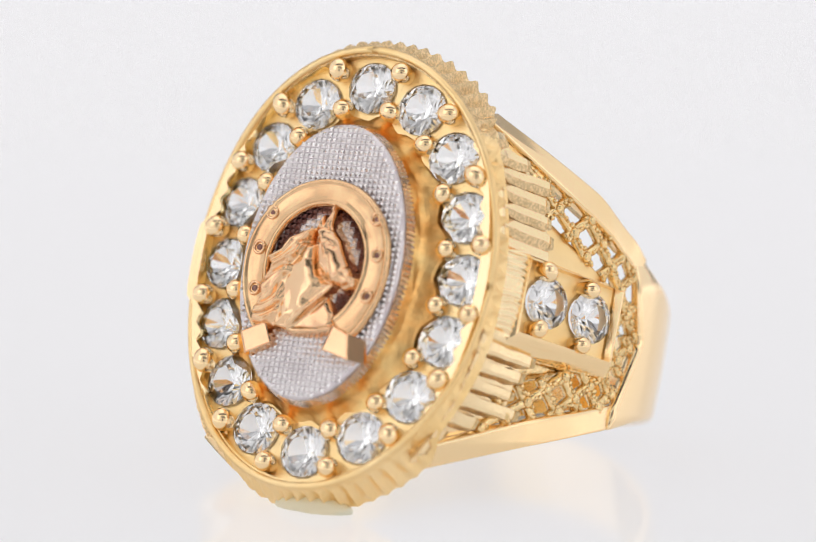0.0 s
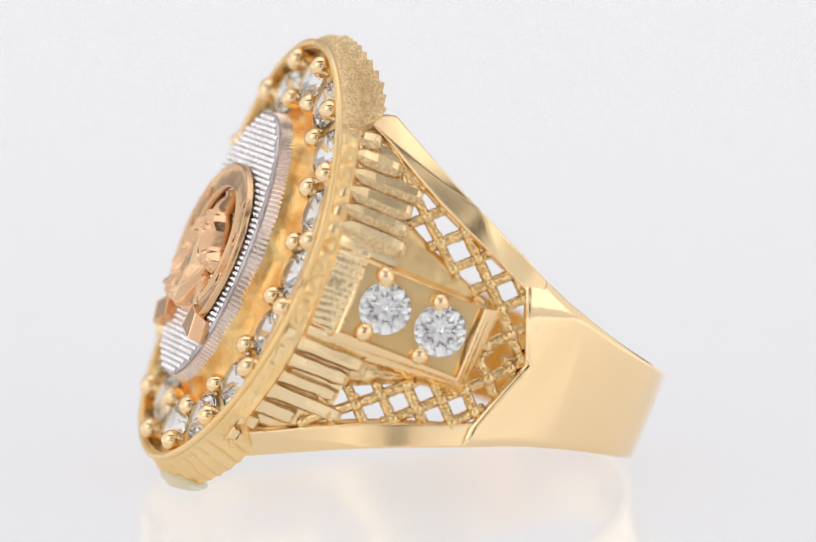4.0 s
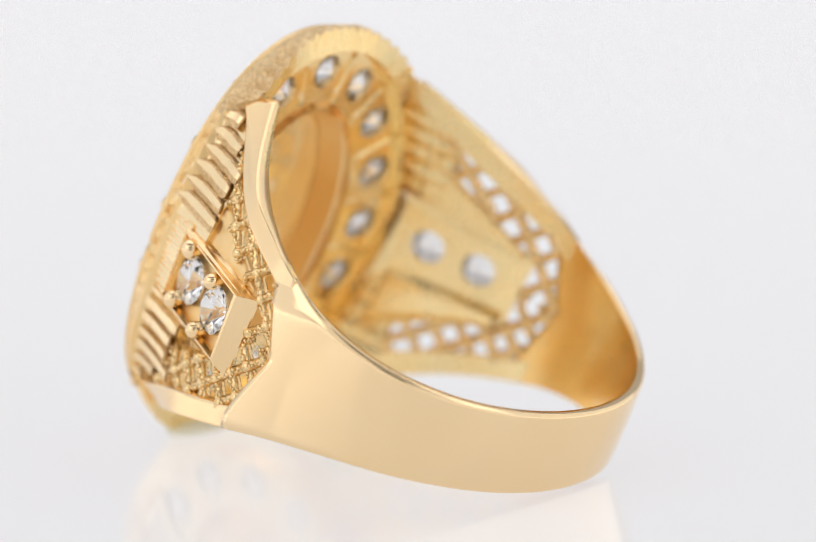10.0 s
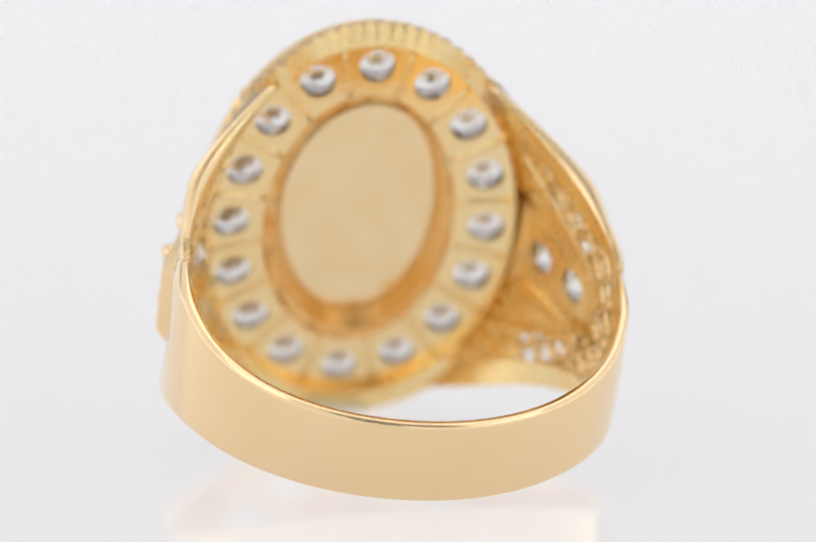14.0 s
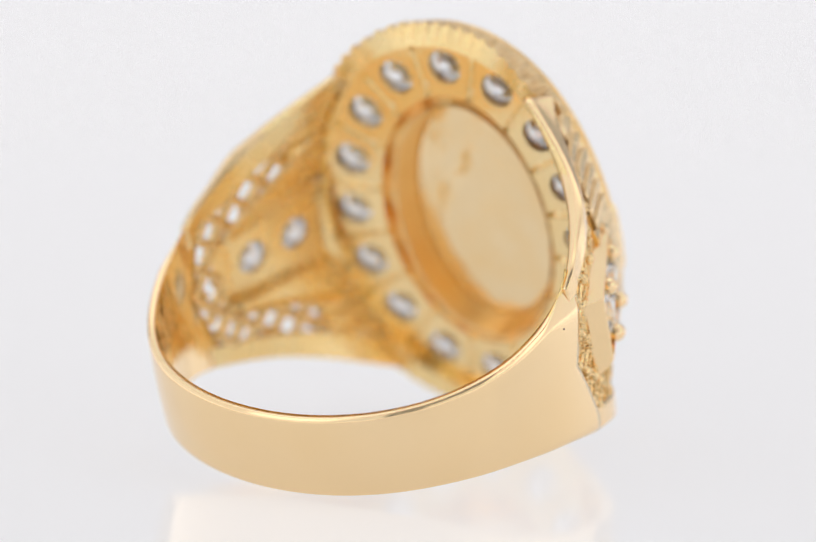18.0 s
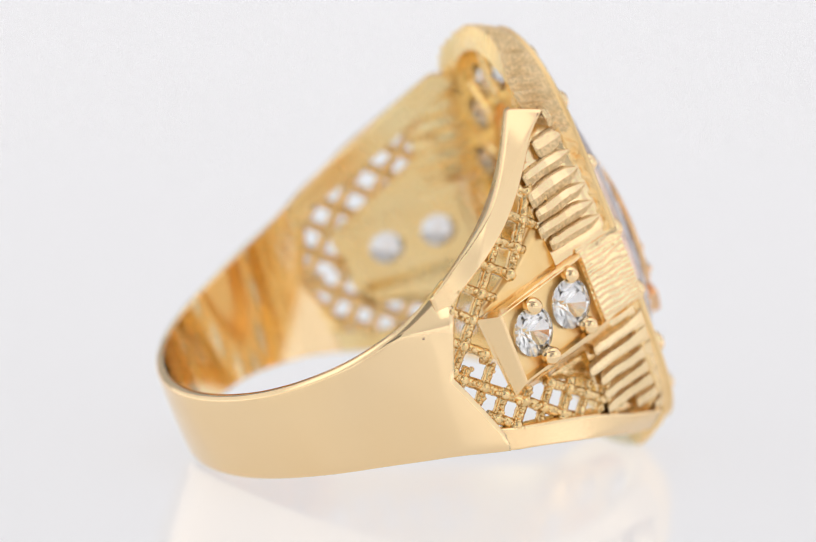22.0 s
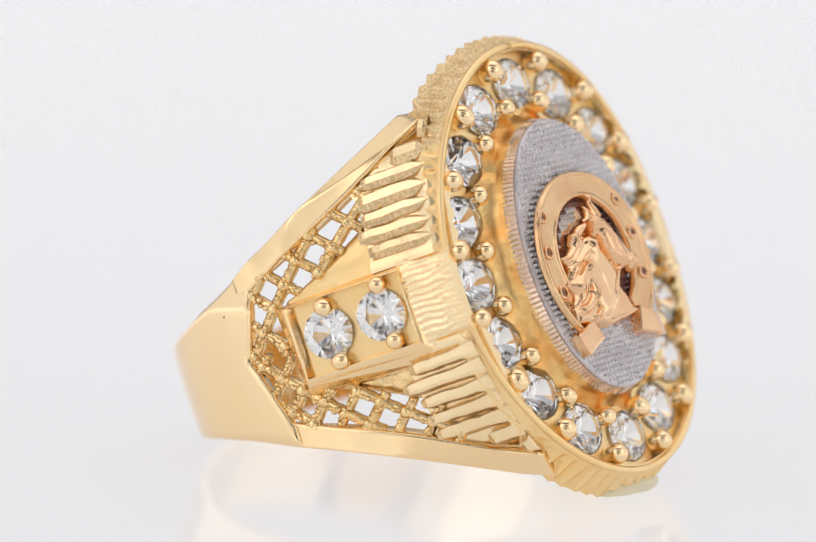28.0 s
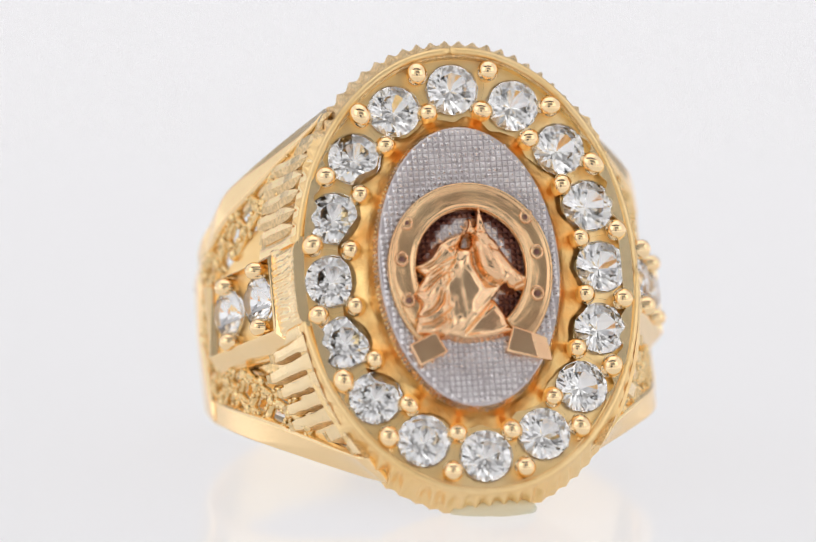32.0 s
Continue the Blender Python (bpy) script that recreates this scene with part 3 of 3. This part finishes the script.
# pedestal, hollow from behind
def ped(u, v):
    t = np.interp(v, [0, 0.17, 0.34, 0.5, 1], [0, 0.42, 0.66, 0.8, 1])
    scallop = (0.34 * math.cos(2 * math.pi * u * 16) + 0.07 * math.sin(2 * math.pi * u * 37)) * (1 - t) + 0.05 * noise.noise((u * 60, v * 4, 0))
    x, z = oval(6.55 - 1.5 * t - scallop, 9.35 - 1.5 * t - scallop, 2 * math.pi * u)
    return (x, -9.7 - 1.4 * v, z)


def ped_in(u, v):
    x, z = oval(5.0 - 0.45 * v, 7.8 - 0.45 * v, 2 * math.pi * u)
    return (x, -9.1 - 1.95 * v, z)


pedestal = part("pedestal", slab(bmesh.new(), ped, ped_in, 160, 8, True), OCHRE, ring, "scalloped oval gold pedestal, hollow behind", True, lining=SATIN)


for f in pedestal.data.polygons:      # the hollow inside is satin
    f.material_index = 1 if math.hypot(f.center.x / 5.1, f.center.z / 7.9) < U else 0


def oval_plate(name, a, b, y0, y1, mat, parent, label, n=96, ridge=0.0):
    bm = bmesh.new()
    loops = []
    for s, y in ((1.0, y1), (1.0, (y0 + y1) / 2), (1.0, y0 + 0.1), (0.985, y0)):
        row = []
        for k in range(n):
            w = s + ridge * (k % 2 - 0.5) * (1.5 if y > y0 + 0.2 else 0.5) / a
            x, z = oval(a * w, b * w, 2 * math.pi * k / n)
            row.append(bm.verts.new((x, y, z)))
        loops.append(row)
    for p, q in zip(loops, loops[1:]):
        for k in range(n):
            bm.faces.new((p[k], p[(k + 1) % n], q[(k + 1) % n], q[k]))
    bm.faces.new(loops[0])
    bm.faces.new(loops[-1])
    return part(name, bm, mat, parent, label)


bm = bmesh.new()
def cup(d):
    def g(u, v):
        x, z = oval(4.58 * v, 7.38 * v, 2 * math.pi * u)
        lump = 0.1 * noise.noise((x * 0.6, 0.3, z * 0.6)) + 0.04 * noise.noise((x * 1.3, 0.3, z * 2.6))
        return (x, -10.85 - 0.12 * (1 - v * v) - lump * (0 if d else 1) - d, z)
    return g
slab(bm, cup(0), cup(0.12), 72, 26, True)
bmesh.ops.remove_doubles(bm, verts=bm.verts, dist=0.001)
part("cup_floor", bm, CUP, pedestal, "rough cast gold floor of the hollow", True)
FACE = -11.75            # the medallion's face
disc = oval_plate("medallion", 4.97, 7.76, FACE, -11.5, DIM, ring, "white gold oval medallion with crosshatched face", 220, 0.02)


def rim_band(a, b, reed):
    def g(u, v):
        w = reed * (abs(2 * ((u * 170) % 1.0) - 1) - 0.5)
        w += 0.2 * (1 - v)
        x, z = oval(a + w, b + w, 2 * math.pi * u)
        return (x, -10.85 - 0.67 * v, z)
    return g
part("medallion_rim", slab(bmesh.new(), rim_band(4.95, 7.77, 0.07), rim_band(4.62, 7.42, 0), 170 * 4, 2, True), RIMWHITE, disc, "reeded rosy white gold side")


# crosshatch: small pyramids
def points_of(bm, x, z, pitch, foot, shoulder, tip_y):
    h = pitch / 2 * 0.86
    corners = ((-1, -1), (1, -1), (1, 1), (-1, 1))
    base = [bm.verts.new((x + a * h, foot, z + b * h)) for a, b in corners]
    top = [bm.verts.new((x + a * h, shoulder, z + b * h)) for a, b in corners]
    tip = bm.verts.new((x + random.uniform(-0.012, 0.012), tip_y + random.uniform(-0.01, 0.01), z + random.uniform(-0.012, 0.012)))
    for k in range(4):
        bm.faces.new((base[k], base[(k + 1) % 4], top[(k + 1) % 4], top[k]))
        bm.faces.new((top[k], top[(k + 1) % 4], tip))


pitch = 0.31
bm, dark = bmesh.new(), bmesh.new()
for i in range(-17, 18):
    for j in range(-26, 27):
        x, z = i * pitch, j * pitch
        if (x / 4.82) ** 2 + (z / 7.6) ** 2 > 1:
            continue
        # shade round the inside of the horseshoe, painted as darker points
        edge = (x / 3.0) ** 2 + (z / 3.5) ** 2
        shaded = (0.58 < edge < 1.0 and z > -0.8) or (1.4 < x < 2.7 and -3.3 < z < -1.7)
        points_of(dark if shaded else bm, x, z, pitch * (1.14 if shaded else 1), FACE + 0.01, FACE - 0.02, FACE - 0.17)
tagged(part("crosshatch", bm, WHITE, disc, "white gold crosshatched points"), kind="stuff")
tagged(part("shaded_ground", dark, RECESS_DARK, disc, "crosshatched ground darkened as shade inside the horseshoe"), kind="stuff")


# horseshoe and horse relief in rose gold
def shoe(u, v):
    q = radians(-146 + 292 * u)
    low = math.cos(q) < 0
    ro = oval(4.55, 5.5 if low else 4.78, q)
    ri = oval(2.95, 3.5 if low else 3.22, q)
    x, z = ri[0] + (ro[0] - ri[0]) * v - 0.04, ri[1] + (ro[1] - ri[1]) * v - 0.22
    lift = float(np.interp(v, [0, 0.05, 0.14, 0.2, 0.8, 0.86, 0.95, 1.0], [0.3, 0.62, 0.66, 0.58, 0.58, 0.66, 0.62, 0.3]) - 0.12 * (1 - (2 * v - 1) ** 2))
    lift += 0.03 * noise.noise((x * 1.3, 0.2, z * 1.3)) + 0.012 * noise.noise((math.hypot(x, z) * 6, u * 9, 0.5))
    return (x, FACE - lift, z)


def shoe_in(u, v):
    x, y, z = shoe(u, v)
    return (x, FACE - 0.24, z)


def shoe_root(u, v):
    x, y, z = shoe(0.01 + 0.98 * u, 0.3 + 0.4 * v)
    return (x, FACE - 0.25, z)


def shoe_foot(u, v):
    x, y, z = shoe_root(u, v)
    return (x, FACE + 0.05, z)


horseshoe = part("horseshoe", slab(bmesh.new(), shoe, shoe_in, 96, 24), BRUSHED, ring, "brushed rose gold horseshoe relief", True)
# The gap's shade is put into the colour of this foot.
part("horseshoe_root", slab(bmesh.new(), shoe_root, shoe_foot, 64, 2), RECESS_DARK, horseshoe, "foot under the horseshoe, darkened as shade of the gap")
for sx in (-1, 1):
    bm = bmesh.new()
    if sx < 0:
        face = [(-3.8, -4.35), (-2.3, -3.7), (-1.75, -4.85), (-3.3, -5.55)]
        foot = face
    else:
        face = [(1.92, -3.62), (1.45, -5.0), (3.2, -5.5), (2.95, -4.05)]
        foot = [(1.92, -3.62), (1.45, -5.0), (4.0, -5.55), (3.8, -4.3)]
    mid = [sum(c[k] for c in face) / 4 for k in (0, 1)]
    loops = []
    for shape, g, y in ((foot, 1.0, FACE - 0.02), (foot, 1.0, FACE - (0.68 if sx < 0 else 0.3)), (face, 1.0, FACE - 0.72), (face, 0.93, FACE - 0.77), (face, 0.87, FACE - 0.74)):
        loops.append([bm.verts.new((mid[0] + (x - mid[0]) * g, y - 0.03 * (z + 4.5), mid[1] + (z - mid[1]) * g)) for x, z in shape])
    for p, q in zip(loops, loops[1:]):
        for k in range(4):
            bm.faces.new((p[k], p[(k + 1) % 4], q[(k + 1) % 4], q[k]))
    bm.faces.new(loops[0])
    bm.faces.new(loops[-1])
    part("heel_block", bm, ROSE, horseshoe, "polished rose gold block")
    for x, z in ((3.3, 2.45), (3.72, 0.45), (3.55, -1.85)):
        bm = bmesh.new()
        tube(bm, [(sx * x - 0.04 + 0.3 * math.cos(t), FACE - 0.50, z + 0.34 * math.sin(t)) for t in (2 * math.pi * k / 14 for k in range(15))], 0.09, 6)
        part("nail", bm, ROSE, horseshoe, smooth=True)
        bm = bmesh.new()
        # a dark ball paints the shade of the nail hole
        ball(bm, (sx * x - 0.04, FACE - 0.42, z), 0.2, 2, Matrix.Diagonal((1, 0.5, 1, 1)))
        part("nail_hole", bm, RECESS_DARK, horseshoe, "dark nail hole")


def inside_depth(poly, px, pz):
    """How deep each place lies inside a polygon; below zero outside."""
    best = np.full(px.shape, 1e9)
    odd = np.zeros(px.shape, bool)
    for k, (ax, az) in enumerate(poly):
        bx, bz = poly[(k + 1) % len(poly)]
        ex, ez = bx - ax, bz - az
        t = np.clip(((px - ax) * ex + (pz - az) * ez) / (ex * ex + ez * ez), 0, 1)
        best = np.minimum(best, np.hypot(px - ax - t * ex, pz - az - t * ez))
        crosses = (az > pz) != (bz > pz)
        odd ^= crosses & (px < ax + (pz - az) * ex / (ez if abs(ez) > 1e-9 else 1e-9))
    return np.where(odd, best, -best)


def line_gap(line, px, pz):
    best = np.full(px.shape, 1e9)
    for (ax, az), (bx, bz) in zip(line, line[1:]):
        ex, ez = bx - ax, bz - az
        t = np.clip(((px - ax) * ex + (pz - az) * ez) / (ex * ex + ez * ez), 0, 1)
        best = np.minimum(best, np.hypot(px - ax - t * ex, pz - az - t * ez))
    return best


CELL = 0.045
gx, gz = np.meshgrid(np.arange(-3.75, 3.4, CELL), np.arange(-4.6, 3.4, CELL), indexing="ij")
rise = np.full(gx.shape, -0.05)


def form(poly, height, soft):
    global rise
    d = inside_depth(poly, gx, gz)
    t = np.clip((d + 0.08) / soft, 0, 1)
    rise = np.maximum(rise, np.where(d > -0.08, height * np.sqrt(np.clip(1 - (1 - t) ** 2, 0, 1)), -0.05))


MANE = [(-0.2, 1.8), (-1.0, 1.55), (-1.8, 1.15), (-2.2, 0.5), (-3.1, -0.05), (-2.7, -0.6), (-3.3, -1.6), (-3.0, -2.2), (-3.35, -2.9), (-3.4, -3.8), (-1.8, -4.0), (-1.0, -3.0), (-0.6, 0.5)]
form(MANE, 0.98, 0.55)
mane = np.clip(inside_depth(MANE, gx, gz) / 0.4, 0, 1)
sway = np.sin(1.9 * gx + 0.6) * 0.3 + 0.2 * np.sin(2.3 * gz + 1.0)
rise = rise + mane * (0.16 * np.sin(5.6 * (gz - 0.3 * gx + sway)) + 0.06 * np.sin(13.0 * (gz - 0.2 * gx + 1.4 * sway)) + 0.06)
form([(-1.8, -3.9), (-0.6, -4.25), (1.95, -3.95), (1.6, -2.85), (1.15, -2.1), (-0.4, -3.2)], 0.62, 0.5)                         # chest
form([(-0.6, 0.9), (-1.1, 0.5), (-1.7, -0.75), (-1.82, -2.2), (-1.72, -3.95), (-0.9, -4.05), (0.2, -3.2), (1.0, -2.0), (1.5, -1.35), (0.9, -1.1), (0.3, 0.0), (0.3, 0.9)], 1.2, 1.0)
form([(0.05, 1.75), (0.5, 1.85), (1.0, 1.6), (1.45, 1.15), (1.7, 0.65), (2.35, -0.4), (2.95, -1.0), (2.8, -1.55), (2.2, -1.75), (1.6, -1.45), (0.95, -1.25), (0.3, -0.6), (0.0, 0.5)], 1.36, 0.8)
form([(0.35, 1.25), (1.2, 1.2), (1.5, 0.3), (1.2, -0.6), (0.65, -0.35), (0.35, 0.5)], 1.5, 0.7)                               # cheek
form([(2.15, -0.55), (2.9, -1.0), (2.78, -1.5), (2.1, -1.65), (1.8, -1.1)], 1.3, 0.4)                                         # muzzle
form([(-0.25, 1.6), (0.1, 2.5), (0.38, 1.6)], 1.0, 0.3)                                                                       # ears
form([(0.22, 1.5), (0.64, 3.12), (0.95, 1.6)], 1.25, 0.38)
# bridle, rein, the crest of the neck and the cut of the chest as low ridges; eye, nostril, mouth and folds cut in
for line, high, wide in (([(1.62, -1.3), (0.4, -2.6), (-0.8, -3.85)], 0.24, 0.13), ([(-1.75, -3.92), (-0.6, -4.12), (0.9, -4.02), (1.9, -3.8)], 0.26, 0.16),
                         ([(0.35, 1.3), (1.0, 0.3), (1.6, -1.3)], 0.08, 0.1), ([(1.6, -1.3), (2.0, -0.9), (2.35, -0.45)], 0.12, 0.11), ([(0.05, 1.55), (0.95, 1.5)], 0.12, 0.13),
                         ([(-0.85, 0.65), (-1.5, -0.6), (-1.66, -2.2), (-1.6, -3.7)], 0.2, 0.14), ([(0.32, 1.35), (0.36, 1.3)], 0.2, 0.16)):
    rise = np.where(rise > 0.05, rise + high * np.exp(-(line_gap(line, gx, gz) / wide) ** 2), rise)
for line, deep, wide in (([(0.15, 0.6), (0.22, -0.2), (0.5, -0.9)], 0.3, 0.13), ([(-0.75, 0.2), (-0.95, -1.2), (-0.85, -2.8)], 0.14, 0.4), ([(2.62, -1.1), (2.7, -1.2)], 0.16, 0.09),
                         ([(1.05, 0.75), (1.3, 0.6)], 0.16, 0.1), ([(0.9, -1.4), (0.2, -2.4)], 0.12, 0.3), ([(2.25, -1.5), (2.7, -1.35)], 0.2, 0.07), ([(-0.5, 1.0), (-1.1, 0.75)], 0.2, 0.12),
                         ([(0.62, 2.6), (0.6, 1.8)], 0.25, 0.1)):
    rise = rise - deep * np.exp(-(line_gap(line, gx, gz) / wide) ** 2)
soft_rise = rise.copy()
for _ in range(2):
    soft_rise[1:-1, 1:-1] = (4 * soft_rise[1:-1, 1:-1] + soft_rise[:-2, 1:-1] + soft_rise[2:, 1:-1] + soft_rise[1:-1, :-2] + soft_rise[1:-1, 2:]) / 8
bm = bmesh.new()
used = {}
def corner(i, j):
    if (i, j) not in used:
        wobble = 0.03 * noise.noise((gx[i, j] * 1.7, 0.4, gz[i, j] * 1.7))
        used[i, j] = bm.verts.new((gx[i, j], FACE - soft_rise[i, j] - wobble, gz[i, j]))
    return used[i, j]
for i in range(gx.shape[0] - 1):
    for j in range(gx.shape[1] - 1):
        if soft_rise[i:i + 2, j:j + 2].max() > 0:
            bm.faces.new((corner(i, j), corner(i + 1, j), corner(i + 1, j + 1), corner(i, j + 1)))
for e in [e for e in bm.edges if e.is_boundary]:
    for v in e.verts:
        v.co.y = FACE + 0.05
horse = part("horse_relief", bm, ROSE, ring, "rose gold horse head relief with bridle", True)

# wax under the head
bm = bmesh.new()
ball(bm, (0.6, -8.7, -13.0), 1.0, 4, Matrix.Diagonal((2.4, 1.2, 0.7, 1)))
for v in bm.verts:
    v.co += v.co.normalized() * 0.12 * noise.noise(v.co * 0.9)
wax = part("wax_lump", bm, WAX, None, "", True)
tagged(wax, "pale translucent lump of setting wax under the ring", "wax")


# ---- motion: the ring turns with the turntable, ten degrees a second ----
TILT = Matrix(((0.99929749, 0.01770789, -0.03302976, 0), (-0.00330823, 0.91957066, 0.39291075, 0), (0.03733082, -0.39252545, 0.91898323, 0), (0, 0, 0, 1)))
SHIFT = Matrix.Translation((1.25 * U, 0, -2.45 * U))


def motions():
    rows = []
    for k in range(33):
        turn = Matrix.Rotation(radians(-29.64 - 10.0 * k), 4, "Z")
        rows.append((float(k), Matrix.Translation((0, 0, -FLOOR * U)) @ turn @ TILT @ SHIFT))
    walk(ring, rows)
    walk(wax, rows)


motions()
